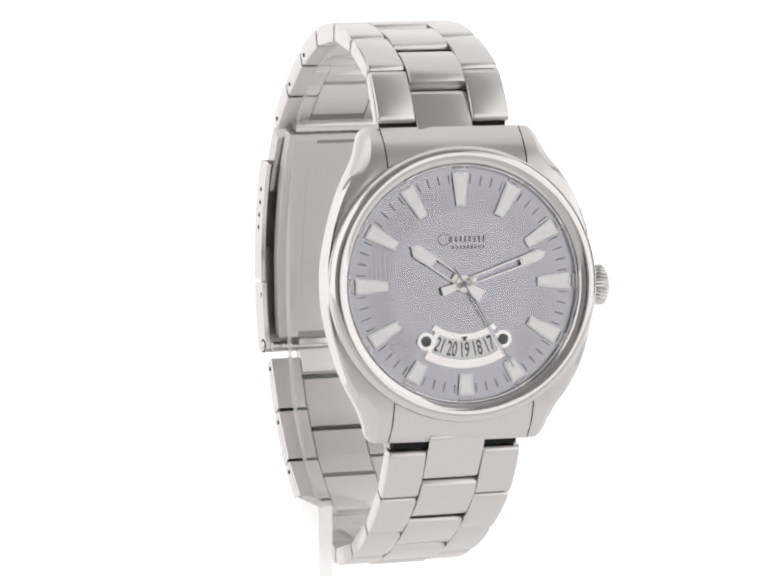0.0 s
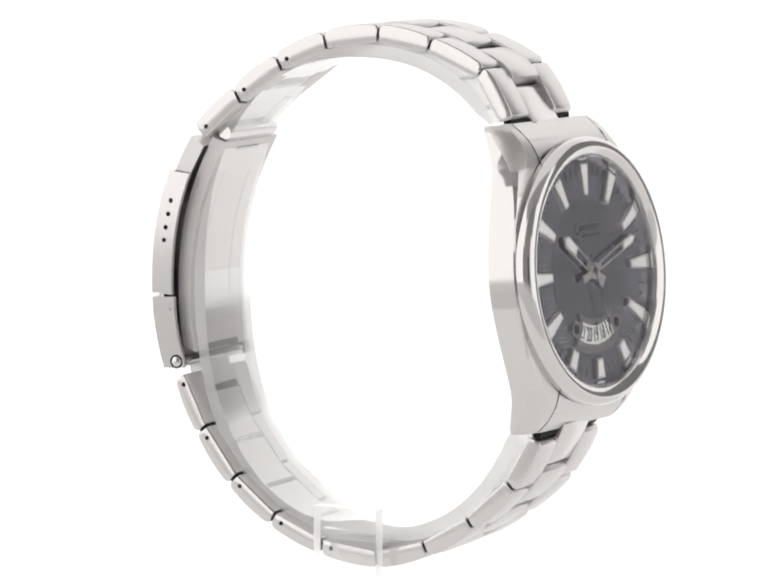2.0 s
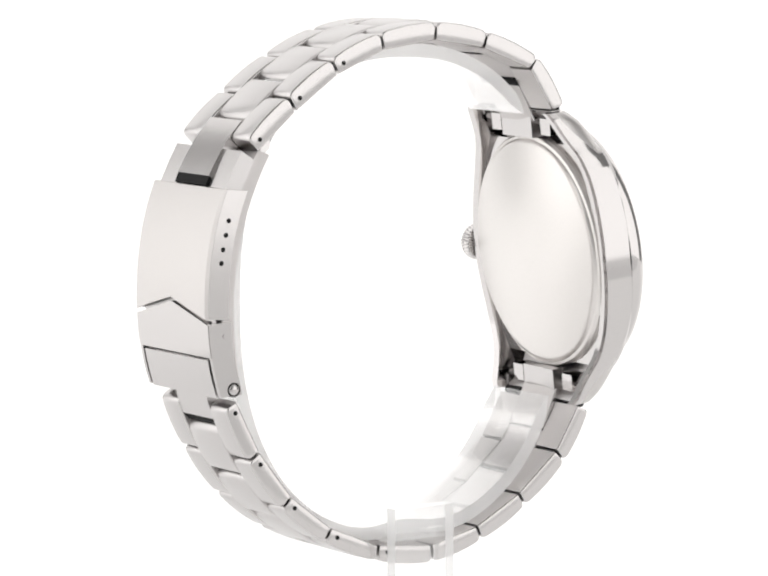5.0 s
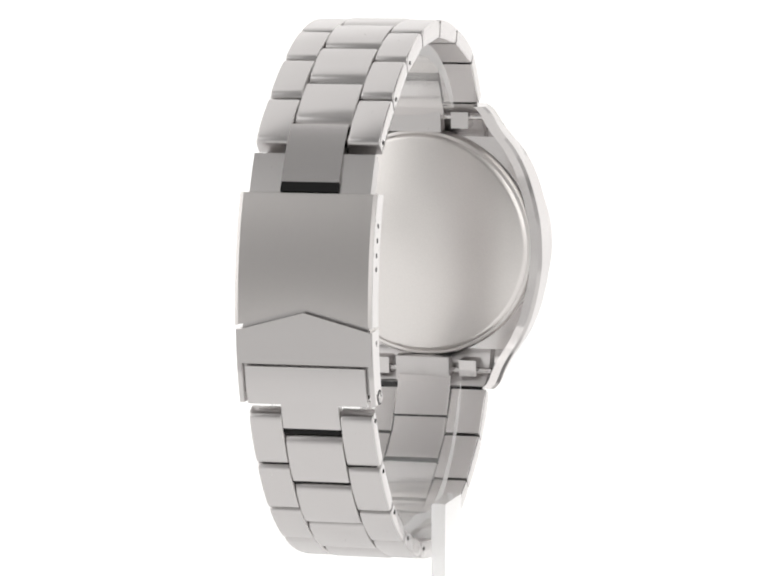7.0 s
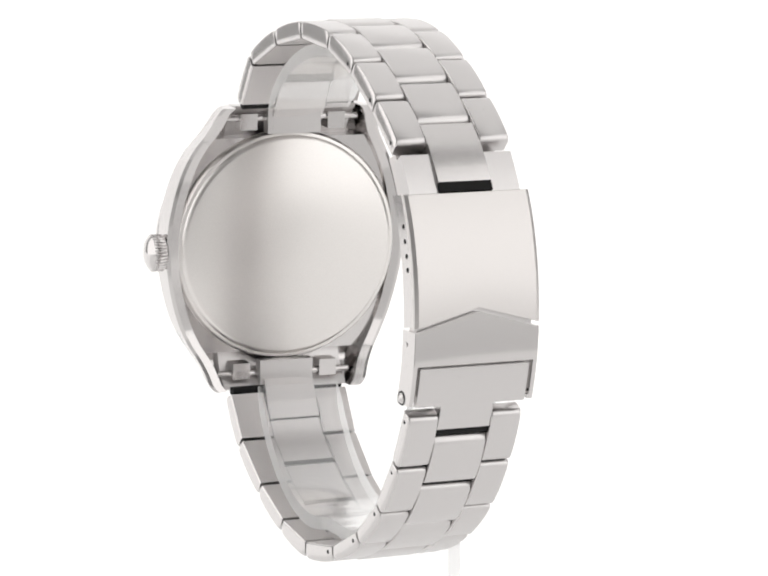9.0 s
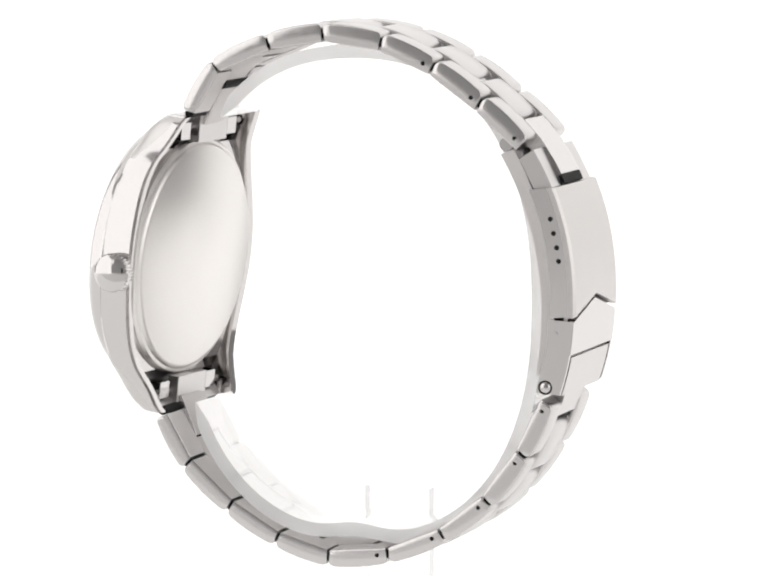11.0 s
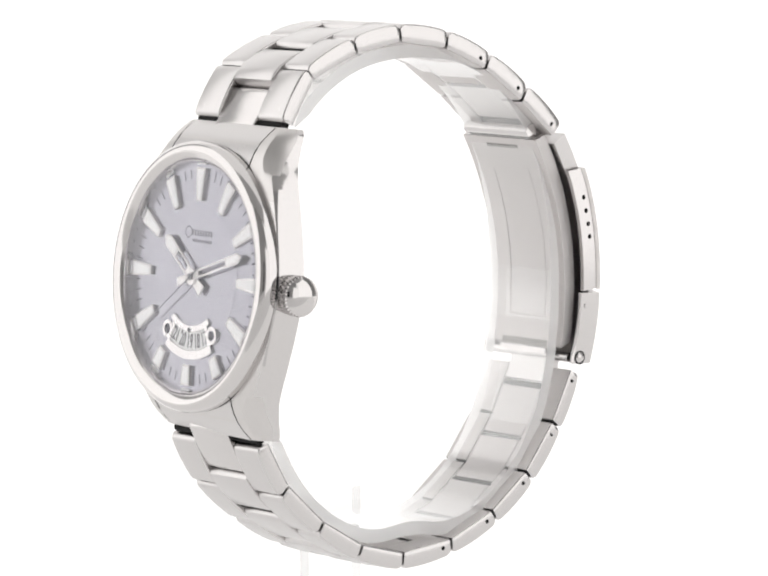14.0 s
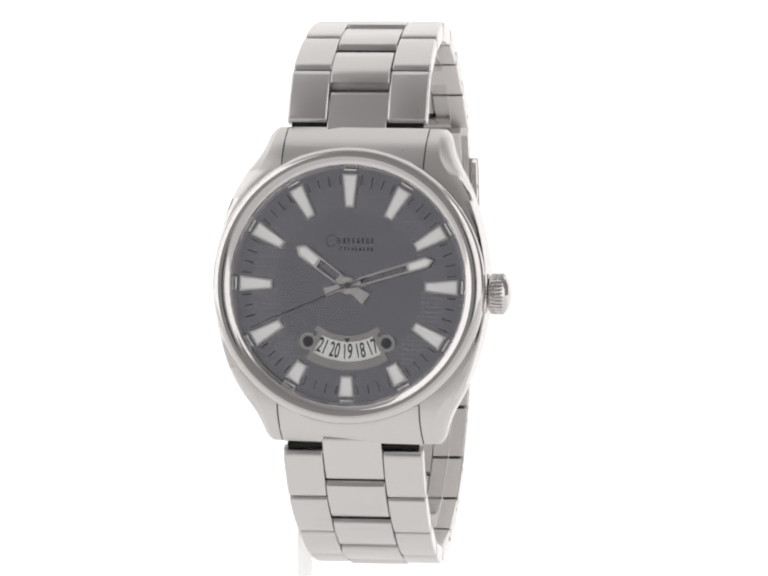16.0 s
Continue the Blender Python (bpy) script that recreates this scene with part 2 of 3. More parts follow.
def case_body():
    rings = []
    steps = 74
    for k in range(steps + 1):
        z = -36.8 + 73.6 * k / steps
        w, e, t, b = between(z, WIDTH), between(z, EDGE), between(z, TOP), between(z, BACK)
        e = max(e, t + 0.3)
        b = max(b, e + 0.4)
        c = 1.0 + 2.2 * max(0.0, min(1.0, (abs(z) - 14) / 14))
        c = min(c, (w - 17.15) / 2) if abs(z) > 25 else c
        r = 7.0 if abs(z) < 28.6 else between(z, TOP) + 1.2
        r = min(r, b - 0.1)
        rings.append([(w - 3.6, r, z), (-w + 3.6, r, z), (-w + 3.2, b - 0.2, z), (-w + 0.9, b, z), (-w, b - 0.4, z), (-w, e, z), (-w + 0.3 * c, t + 0.4 * (e - t), z), (-w + 0.9 * c, t + 0.08 * (e - t), z), (-w + 1.8 * c, t, z),
                      (w - 1.8 * c, t, z), (w - 0.9 * c, t + 0.08 * (e - t), z), (w - 0.3 * c, t + 0.4 * (e - t), z), (w, e, z), (w, b - 0.4, z), (w - 0.9, b, z), (w - 3.2, b - 0.2, z)])
    return loft(rings)


case = head_part("case", case_body(), CASE_TOP, "satin steel case with polished flanks and curved lugs", smooth=28)
case.data.materials.append(POLISHED)
for face in case.data.polygons:
    local = HEAD.inverted() @ (Vector(face.center) / S - Vector((0, 0, ZW)))
    column = face.index % 16
    reach = {0: 40, 1: 40, 2: 40, 3: 40, 4: 40, 5: 26, 6: 20, 10: 20, 11: 26, 12: 40, 13: 40, 14: 40, 15: 40}
    face.material_index = 1 if abs(local.z) < reach.get(column, 0) else 0
head_part("bezel", turned([(27.7, 0.4), (27.7, -1.9), (27.9, -2.3), (28.4, -2.7), (29.1, -3.1), (29.9, -3.35), (30.7, -3.3), (31.4, -2.95), (31.9, -2.3), (32.2, -1.4), (32.3, -0.5), (32.2, 0.75), (28, 0.8)], 128),
          POLISHED, "polished steel bezel", smooth=35)
head_part("bezel_seam", turned([(31.5, 0.75), (32.15, 0.75), (32.15, 1.15), (31.5, 1.15)], 128), DARK, "dark joint under the bezel", smooth=30)
head_part("chapter_ring", turned([(27.1, 0.3), (27.65, 0.3), (27.65, -1.6), (27.45, -1.6)], 128), POLISHED, smooth=30)
crystal = head_part("crystal", turned([(0.01, -1.75), (27.6, -1.6), (27.6, -2.4), (27.2, -2.65), (0.01, -2.85)], 96), CRYSTAL, "flat clear glass crystal", smooth=30)
crystal.visible_shadow = False
head_part("case_back", turned([(0.01, 9.7), (27.4, 9.7), (28.2, 9.3), (28.6, 8.7), (29.4, 8.5), (29.9, 7.8), (29.9, 6.5), (0.01, 6.5)], 128), CASE_BACK, "plain round steel case back", smooth=30)


def crown_shape():
    rings = []
    teeth = 34
    for x, r, cut in [(31.0, 2.4, 0), (32.5, 2.4, 0), (32.6, 4.3, 0), (32.9, 4.75, 0.34), (35.6, 4.8, 0.34), (36.0, 4.45, 0), (36.35, 4.0, 0), (36.8, 3.3, 0), (37.1, 2.3, 0), (37.3, 1.1, 0), (37.33, 0.2, 0)]:
        ring = []
        for k in range(teeth * 4):
            a = 2 * math.pi * k / (teeth * 4)
            rr = r - (cut if k % 4 in (2, 3) else 0)
            ring.append((x, 5.6 + rr * math.cos(a), -1.3 + rr * math.sin(a)))
        rings.append(ring)
    return loft(rings)


head_part("crown", crown_shape(), POLISHED, "ribbed steel crown with domed end", smooth=40)


def end_link(sign):
    rings = []
    for z, x in ((25.5, 16.5), (28, 16.6), (31, 16.7), (34, 16.8), (36.0, 16.8), (36.9, 16.7)):
        t = between(z, TOP) - 0.12
        rings.append([(-x, t + 3.4, sign * z), (-x, t, sign * z), (x, t, sign * z), (x, t + 3.4, sign * z)])
    return bevelled(loft(rings), 0.22, 2, 40)


head_part("end_link", end_link(1), BRUSHED, "brushed steel end link between the lugs", smooth=30)
head_part("end_link", end_link(-1), BRUSHED, "brushed steel end link between the lugs", smooth=30)

for sign in (-1, 1):
    for side in (-1, 1):
        rings = []
        for z in (26.5, 29, 31, 33, 35, 36.7):
            x, t = side * 16.9, between(z, TOP) - 0.1
            rings.append([(x - 0.14, t, sign * z), (x + 0.14, t, sign * z), (x + 0.14, t + 0.6, sign * z), (x - 0.14, t + 0.6, sign * z)])
        head_part("lug_seam", loft(rings), DARK, "dark seam between lug and end link")

for sign in (-1, 1):
    tube = head_part("end_link_tube", bevelled(prism([(-7.2, sign * 29.6), (7.2, sign * 29.6), (7.2, sign * 36.8), (-7.2, sign * 36.8)], 8.4, 11.4), 0.7, 3), BRUSHED, "steel middle block of the end link", smooth=40)
    for side in (-1, 1):
        x0, x1 = sorted((side * 9.6, side * 14.2))
        head_part("tab", bevelled(prism([(x0, sign * 30.4), (x1, sign * 30.4), (x1, sign * 34.6), (x0, sign * 34.6)], 6.0, 10.2), 0.8, 3), POLISHED, "folded steel tab", smooth=40, parent=tube)
        head_part("spring_bar", rod((side * 7.0, 8.6, sign * 33.4), (side, 0, 0), 0.9, 11.0, 18), POLISHED, "steel spring bar end", smooth=40, parent=tube)

# ---------------------------------------------------------------- dial
dial = head_part("dial", turned([(0.01, 0.0), (17.3, 0.0), (17.3, 0.9), (0.01, 0.9)], 96), DIAL, "plain smooth grey dial centre", smooth=30)
head_part("dial_rim", turned([(17.3, 0.08), (27.6, 0.08), (27.6, 0.9), (17.3, 0.9)], 96), DIAL_GRID, "grey outer dial with fine grid", smooth=30, parent=dial)


def waffle():
    """Fine raised pips of the dial's outer zone."""
    verts, faces = [], []
    step = 1.1
    n = int(24 / step)
    for i in range(-n, n + 1):
        for j in range(-n, n + 1):
            x, z = i * step, j * step
            if not 17.6 < math.hypot(x, z) < 22.9 or (z < -9 and abs(x) < 13):
                continue
            k = len(verts)
            h = 0.46
            verts += [(x - h, 0.08, z - h), (x + h, 0.08, z - h), (x + h, 0.08, z + h), (x - h, 0.08, z + h), (x, 0.035, z)]
            faces += [(k, k + 1, k + 4), (k + 1, k + 2, k + 4), (k + 2, k + 3, k + 4), (k + 3, k, k + 4)]
    mesh = bpy.data.meshes.new("pips")
    mesh.from_pydata(verts, [], faces)
    bm = bmesh.new()
    bm.from_mesh(mesh)
    return bm


tagged(head_part("dial_texture", waffle(), DIAL_GRID, "fine raised grid pips", parent=dial), kind="stuff")


def spin(deg):
    return Matrix.Rotation(radians(deg), 4, "Y")


def marker(outer, inner, w_out, w_in, y0, y1):
    return bevelled(prism([(-w_out, outer), (w_out, outer), (w_in, inner), (-w_in, inner)], y0, y1), 0.14, 2)


for hour in range(12):
    inner = 21.0 if hour in (5, 6, 7) else 18.1
    turn = spin(30 * hour)
    mark = head_part("hour_marker", moved(marker(25.9, inner, 1.85, 1.05 + (inner - 18.1) * 0.12, 0.1, -0.75), turn), CASE_TOP, "applied steel hour marker with white inlay")
    head_part("lume", moved(marker(25.5, inner + 0.5, 1.35, 0.7 + (inner - 18.1) * 0.1, -0.6, -0.86), turn), LUME, "white luminous inlay", parent=mark)
    head_part("hour_dash", moved(block(-1.5, 1.5, -0.6, -0.2, 26.7, 27.05), turn), LUME, "white dash on the dial edge")
for minute in range(60):
    if minute % 5:
        head_part("minute_tick", moved(block(-0.15, 0.15, 0.0, 0.2, 23.4, 25.6), spin(6 * minute)), MARK, parent=dial)


def bars(rows, y):
    return joined([block(x0, x1, y, y + 0.1, z0, z1) for x0, x1, z0, z1 in rows])


# the maker's mark as plain strokes
head_part("maker_mark", joined([bars([(-2.7 + k * 1.12, -2.15 + k * 1.12, 9.7, 11.1) for k in range(8)] + [(-2.3 + k * 0.92, -1.8 + k * 0.92, 8.1, 8.9) for k in range(9)], -0.06),
          moved(turned([(1.2, -0.06), (1.42, -0.06), (1.42, 0.05), (1.2, 0.05)], 24), Matrix.Translation((-4.2, 0, 10.4)))]), MARK, "dark printed maker's mark", parent=dial)

# ---------------------------------------------------------------- date window
DATE_R, DATE_Z = 13.4, 0.0


def arc_plate(r0, r1, deg, y0, y1, steps=24, cz=0.0):
    pts = []
    for k in range(steps + 1):
        a = radians(-deg + 2 * deg * k / steps)
        pts.append((r1 * math.sin(a), cz - r1 * math.cos(a)))
    for k in range(steps, -1, -1):
        a = radians(-deg + 2 * deg * k / steps)
        pts.append((r0 * math.sin(a), cz - r0 * math.cos(a)))
    return prism(pts, y0, y1)


def ring_at(x, z, r0, r1, y0, y1):
    return moved(turned([(r0, y0), (r1, y0), (r1, y1), (r0, y1)], 28), Matrix.Translation((x, 0, z)))


head_part("date_frame", joined([arc_plate(11.7, 13.1, 37, -0.55, 0.02), arc_plate(17.7, 19.7, 30, -0.55, 0.02)]
          + [moved(arc_plate(13.0, 17.8, 2.6, -0.54, 0.02, 4), spin(d)) for d in (29.8, -29.8)]
          + [ring_at(x, -13.2, 1.2, 2.1, -0.6, 0.02) for x in (-9.3, 9.3)]), POLISHED, "raised steel date frame", parent=dial, smooth=30)
head_part("date_disc", arc_plate(13.0, 17.8, 28.5, -0.12, 0.02), CARD, "white date disc strip", parent=dial)
for x in (-9.3, 9.3):
    head_part("frame_stud", moved(turned([(0.01, -0.62), (1.25, -0.62), (1.25, 0.02), (0.01, 0.02)], 24), Matrix.Translation((x, 0, -13.2))), PRINT, parent=dial)
head_part("date_pointer", prism([(-0.75, -12.3), (0.75, -12.3), (0, -13.4)], -0.72, -0.5), PRINT, parent=dial)


def numeral(text, deg):
    curve = bpy.data.curves.new("numeral", "FONT")
    curve.body, curve.size, curve.align_x, curve.align_y, curve.extrude = text, 3.3, "CENTER", "CENTER", 0.03
    curve.offset = 0.03
    curve.space_character = 1.0
    ob = bpy.data.objects.new("numeral", curve)
    scene.collection.objects.link(ob)
    mesh = bpy.data.meshes.new_from_object(ob.evaluated_get(bpy.context.evaluated_depsgraph_get()))
    bpy.data.objects.remove(ob)
    bm = bmesh.new()
    bm.from_mesh(mesh)
    moved(bm, Matrix.Diagonal((0.76, 1.5, 1, 1)))
    moved(bm, Matrix.Rotation(radians(90), 4, "X"))
    moved(bm, Matrix.Translation((0, -0.16, -15.5)))
    return moved(bm, spin(deg))


for text, deg in (("21", 22.5), ("20", 11.3), ("19", 0), ("18", -11.3), ("17", -22.5)):
    head_part("numeral", numeral(text, deg), PRINT, "dark date numeral " + text, parent=dial)


# ---------------------------------------------------------------- pointers of the dial
def at_head(y, deg):
    m = HEAD.copy()
    m.translation = (m.translation + Vector((0, 0, ZW))) * S
    return m @ Matrix.Translation((0, y * S, 0)) @ spin(deg)


def hand_shape(length, slot0, slot1, w_root, w_tip, tail, w_tail):
    """A frame with an open slot, a broad pointed tip and a stub tail."""
    h = 0.18
    rail = 0.42
    a = [prism([(-w_root, 0.5), (-w_root + rail, 0.5), (-w_tip + rail, slot1 + 0.2), (-w_tip, slot1 + 0.2)], -h, h),
         prism([(w_root - rail, 0.5), (w_root, 0.5), (w_tip, slot1 + 0.2), (w_tip - rail, slot1 + 0.2)], -h, h),
         prism([(-w_tip, slot1), (w_tip, slot1), (w_tip * 1.1, length - 1.7), (0, length), (-w_tip * 1.1, length - 1.7)], -h, h),
         prism([(-w_root, 0.4), (w_root, 0.4), (w_root * 1.02, slot0), (-w_root * 1.02, slot0)], -h, h),
         prism([(-w_tail, -tail), (w_tail, -tail), (w_root * 0.7, 0), (-w_root * 0.7, 0)], -h, h),
         turned([(0.01, -h), (2.0, -h), (2.0, h), (0.01, h)], 32)]
    return joined(a)


hour_hand = part("hour_hand", hand_shape(15.3, 3.0, 8.6, 1.3, 1.45, 5.4, 1.5), CASE_TOP, watch, "steel hour hand with open slot", at=at_head(-0.95, 305.6), smooth=30)
part("lume", prism([(-0.95, 9.3), (0.95, 9.3), (1.05, 13.4), (0, 14.5), (-1.05, 13.4)], -0.3, -0.1), LUME, hour_hand, "white luminous tip", at=Matrix.Identity(4))
minute_hand = part("minute_hand", hand_shape(21.2, 3.2, 14.6, 0.95, 1.15, 5.6, 1.0), CASE_TOP, watch, "steel minute hand with open slot", at=at_head(-1.3, 73.2), smooth=30)
part("lume", prism([(-0.7, 15.2), (0.7, 15.2), (0.75, 19.3), (0, 20.4), (-0.75, 19.3)], -0.3, -0.1), LUME, minute_hand, "white luminous tip", at=Matrix.Identity(4))
second_hand = part("second_hand", joined([prism([(-0.16, -4.5), (0.16, -4.5), (0.07, 23.0), (-0.07, 23.0)], -0.06, 0.06), turned([(0.01, -0.15), (0.75, -0.15), (0.75, 0.15), (0.01, 0.15)], 24)]),
                   THIN_STEEL, watch, "thin dark seconds hand", at=at_head(-1.6, 150), smooth=30)

# ---------------------------------------------------------------- bracelet
# joints of the side links in the loop's plane: outer and inner edge (y, z), and half the width
UPPER = [((-45.3, 44.8), (-41.4, 43.4), 16.5), ((-37.5, 57.2), (-34.9, 54.0), 16.3), ((-22.8, 63.8), (-21.4, 59.6), 15.9), ((-7.9, 66.5), (-7.5, 61.8), 15.5),
         ((8.0, 64.4), (6.9, 59.8), 15.2), ((21.8, 58.4), (19.7, 54.3), 15.1), ((34.1, 50.0), (31.6, 45.9), 15.1), ((45.4, 39.9), (42.2, 36.6), 15.1)]
LOWER = [((-51.9, -31.5), (-47.8, -29.8), 16.5), ((-45.0, -43.7), (-41.7, -40.4), 16.3), ((-33.5, -53.8), (-31.0, -50.0), 15.9), ((-20.8, -61.2), (-19.0, -57.0), 15.5),
         ((-6.9, -65.3), (-6.5, -60.4), 15.2), ((9.1, -63.4), (8.5, -58.9), 15.1), ((23.5, -57.5), (21.2, -53.6), 15.1), ((35.3, -48.5), (32.0, -45.2), 15.1),
         ((44.4, -36.4), (40.7, -33.7), 15.1), ((50.6, -23.0), (47.0, -21.0), 15.1)]
CORE = 7.0


def thinner(joints, outer, inner):
    """Joints moved in from the outer and out from the inner edge."""
    made = []
    for o, i, w in joints:
        o, i = Vector(o), Vector(i)
        d = (o - i).normalized()
        made.append((tuple(o - d * outer), tuple(i + d * inner), w))
    return made


UPPER, LOWER = thinner(UPPER, 0.0, 0.3), thinner(LOWER, -1.3, 2.0)


def middle_x(y):
    return 0.3 + (y + 50) * 0.03


def lerp(a, b, f):
    return tuple(u + (v - u) * f for u, v in zip(a, b))


def section(xa, xb, o, i, b):
    """Corners of a rounded cross-section between the outer point o and the inner point i (y, z)."""
    n = (o - i).normalized()
    pts = []
    for x, sx, base, sn in ((xa, 1, o, -1), (xb, -1, o, -1), (xb, -1, i, 1), (xa, 1, i, 1)):
        corner = []
        for a in (0, 30, 60, 90):
            dx, dn = b * (1 - math.cos(radians(a))), b * (1 - math.sin(radians(a)))
            p = base + n * (sn * dn)
            corner.append((x + sx * dx, p.x, p.y))
        pts += corner if (sx > 0) == (sn < 0) else corner[::-1]
    return pts


def link(o0, o1, i0, i1, x0, x1, w0, w1, gap, bulge, round_off):
    """A bowed piece between two joints; x0..x1 are shares of the half width."""
    o0, o1, i0, i1 = Vector(o0), Vector(o1), Vector(i0), Vector(i1)
    along = (o1 - o0).normalized()
    out = Vector((-along.y, along.x))
    if out.dot((o0 + o1) / 2) < 0:
        out = -out
    rings = []
    for f, drop in ((0, 0.9), (0.02, 0.35), (0.06, 0.05), (0.12, 0), (0.3, 0), (0.5, 0), (0.7, 0), (0.88, 0), (0.94, 0.05), (0.98, 0.35), (1, 0.9)):
        o = o0.lerp(o1, f) + out * (bulge * (1 - (2 * f - 1) ** 2) - drop)
        i = i0.lerp(i1, f)
        shift = gap * (1 - 2 * f)
        o, i = o + along * shift, i + along * shift
        w = w0 + (w1 - w0) * f
        cx = middle_x(o.x)
        xa, xb = cx + x0(w), cx + x1(w)
        rings.append(section(xa, xb, o, i, round_off))
    return loft(rings)


def pin_hole(parent, y, z, side, radius=0.55):
    x = middle_x(y) + side * 15.1
    part("pin", rod((x - side * 0.6, y, z), (side, 0, 0), radius, 0.66, 16), DARK, parent, "dark end of a bracelet pin")


def inner_faces(piece):
    """The side of a link that lies on the wrist is left matt."""
    piece.data.materials.append(INNER)
    for face in piece.data.polygons:
        outward = Vector((0, face.center.y, face.center.z - ZW * S)).normalized()
        if face.normal.dot(outward) < -0.75:
            face.material_index = len(piece.data.materials) - 1


def bracelet(joints, first, pins, share=0.62):
    for k, ((o0, i0, w0), (o1, i1, w1)) in enumerate(zip(joints, joints[1:])):
        for side in (-1, 1):
            near, far = (lambda w: -w, lambda w: -CORE - 0.12) if side < 0 else (lambda w: CORE + 0.12, lambda w: w)
            piece = part("side_link", link(o0, o1, i0, i1, near, far, w0, w1, 0.45, 0.55, 0.5), BRUSHED, watch, "brushed steel side link", smooth=40)
            piece.data.materials.append(LINK_SIDE)
            for face in piece.data.polygons:
                face.material_index = 1 if abs(face.normal.x) > 0.3 else 0
            inner_faces(piece)
            if k >= pins:
                f = 0.82
                oo, ii = lerp(o0, o1, f), lerp(i0, i1, f)
                y, z = lerp(oo, ii, 0.55)
                pin_hole(piece, y, z, side)
    # Hinge rods in black fill the gaps and paint in their shade.
    for k, (o, i, w) in enumerate(joints[:-1]):
        y, z = lerp(o, i, 0.55)
        if k == 0:
            z += 0.9 if z < 0 else -0.3
        part("hinge_gap_fill", rod((middle_x(y) - w + 1.0, y, z), (1, 0, 0), 1.15, 2 * w - 2.0, 16), DARK, watch, "black hinge rod, painted shade in the gap between links", smooth=40)
    # The same black fill for the gaps between centre links.
    for (o0, i0, w0), (o1, i1, w1) in zip(joints, joints[1:]):
        deep = 0.85 if o0 == UPPER[0][0] else 0.5
        y, z = lerp(lerp(o0, o1, share), lerp(i0, i1, share), deep)
        part("hinge_gap_fill", rod((middle_x(y) - CORE - 0.5, y, z), (1, 0, 0), 1.15, 2 * CORE + 1.0, 16), DARK, watch, "black hinge rod, painted shade in the gap between links", smooth=40)
    n = len(joints) - 1
    for k in range(n):
        (o0, i0, w0), (o1, i1, w1) = joints[k], joints[k + 1]
        end = (lerp(o0, o1, share), lerp(i0, i1, share))
        if k == 0:
            begin = first
        else:
            (p, q, _) = joints[k - 1]
            begin = (lerp(p, o0, share), lerp(q, i0, share))
        mats = SATIN if k == 0 else BRUSHED
        if k:
            # two straight halves meet at the joint of the side links
            pieces = [link_bent(begin, (o0, i0), end, w0, k == 1 and o0[1] > 0)]
        else:
            # beside the upper lugs it sinks under the next link in a hollow curve
            sunk = o0[1] > 0
            start, over = begin[0], end[0]
            if sunk:
                start = lerp(begin[0], begin[1], 0.1)
                over = lerp(lerp(o0, o1, share + 0.02), end[1], 0.2)
            pieces = [link(start, over, begin[1], end[1], lambda w: -CORE, lambda w: CORE, w0, w1, 0.2, -0.15 if sunk else 0.3, 0.3)]
        inner_faces(part("centre_link", pieces[0], mats, watch, "satin steel centre link beside the case" if k == 0 else "brushed steel centre link", smooth=40))


def link_bent(begin, joint, end, w, tall):
    """A centre link, gently bent over the joint of its neighbours."""
    o = [Vector(begin[0]), Vector(joint[0]), Vector(end[0])]
    i = [Vector(begin[1]), Vector(joint[1]), Vector(end[1])]
    rings = []
    front = ((-0.03, 2.9), (0.06, 1.1), (0.10, 0.08), (0.25, 0)) if tall else ((0, 1.35), (0.035, 0.5), (0.09, 0.05), (0.25, 0))
    for f, drop in (*front, (0.5, 0), (0.75, 0), (0.91, 0.05), (0.965, 0.5), (1, 1.35)):
        f = 0.05 + 0.90 * f
        a, b, c = (1 - f) ** 2, 2 * f * (1 - f), f * f
        ctrl_o = 2 * o[1] - 0.5 * (o[0] + o[2])
        ctrl_i = 2 * i[1] - 0.5 * (i[0] + i[2])
        po = a * o[0] + b * ctrl_o + c * o[2]
        pi_ = a * i[0] + b * ctrl_i + c * i[2]
        po = po + (po - pi_).normalized() * (0.2 - drop)
        cx = middle_x(po.x)
        rings.append(section(cx - CORE, cx + CORE, po, pi_, 0.4))
    return loft(rings)


bracelet(UPPER, ((-47.6, 42.2), (-43.0, 40.2)), 4)
bracelet(LOWER, ((-55.0, -28.2), (-49.8, -27.4)), 4)


# ---------------------------------------------------------------- clasp
def strip(outer, inner, x0, x1, round_off=0.3, shift=0.0):
    """A curved plate: outer and inner lines of (y, z), from x0 to x1 off the bracelet's middle."""
    rings = []
    for (a, b), (c, d) in zip(outer, inner):
        cx = middle_x(52)
        rings.append([(cx + x0, a, b), (cx + x1, a, b), (cx + x1, c, d), (cx + x0, c, d)])
    return bevelled(loft(rings), round_off, 2, 40)


clasp = part("clasp", strip([(46.5, 37.4), (48.8, 33.4), (52.0, 27.0), (53.6, 22.0)], [(42.9, 35.0), (44.6, 31.9), (47.8, 26.0), (49.8, 20.8)], -14.7, 14.7), BRUSHED, watch, "folding steel clasp of the bracelet", smooth=30)
part("centre_link", strip([(41.6, 44.0), (45.9, 39.4), (49.3, 34.2), (51.0, 31.2)], [(38.6, 41.0), (43.0, 37.0), (46.6, 32.2), (48.8, 28.6)], -CORE, CORE, 0.55), SATIN, clasp, "satin steel centre link", smooth=30)


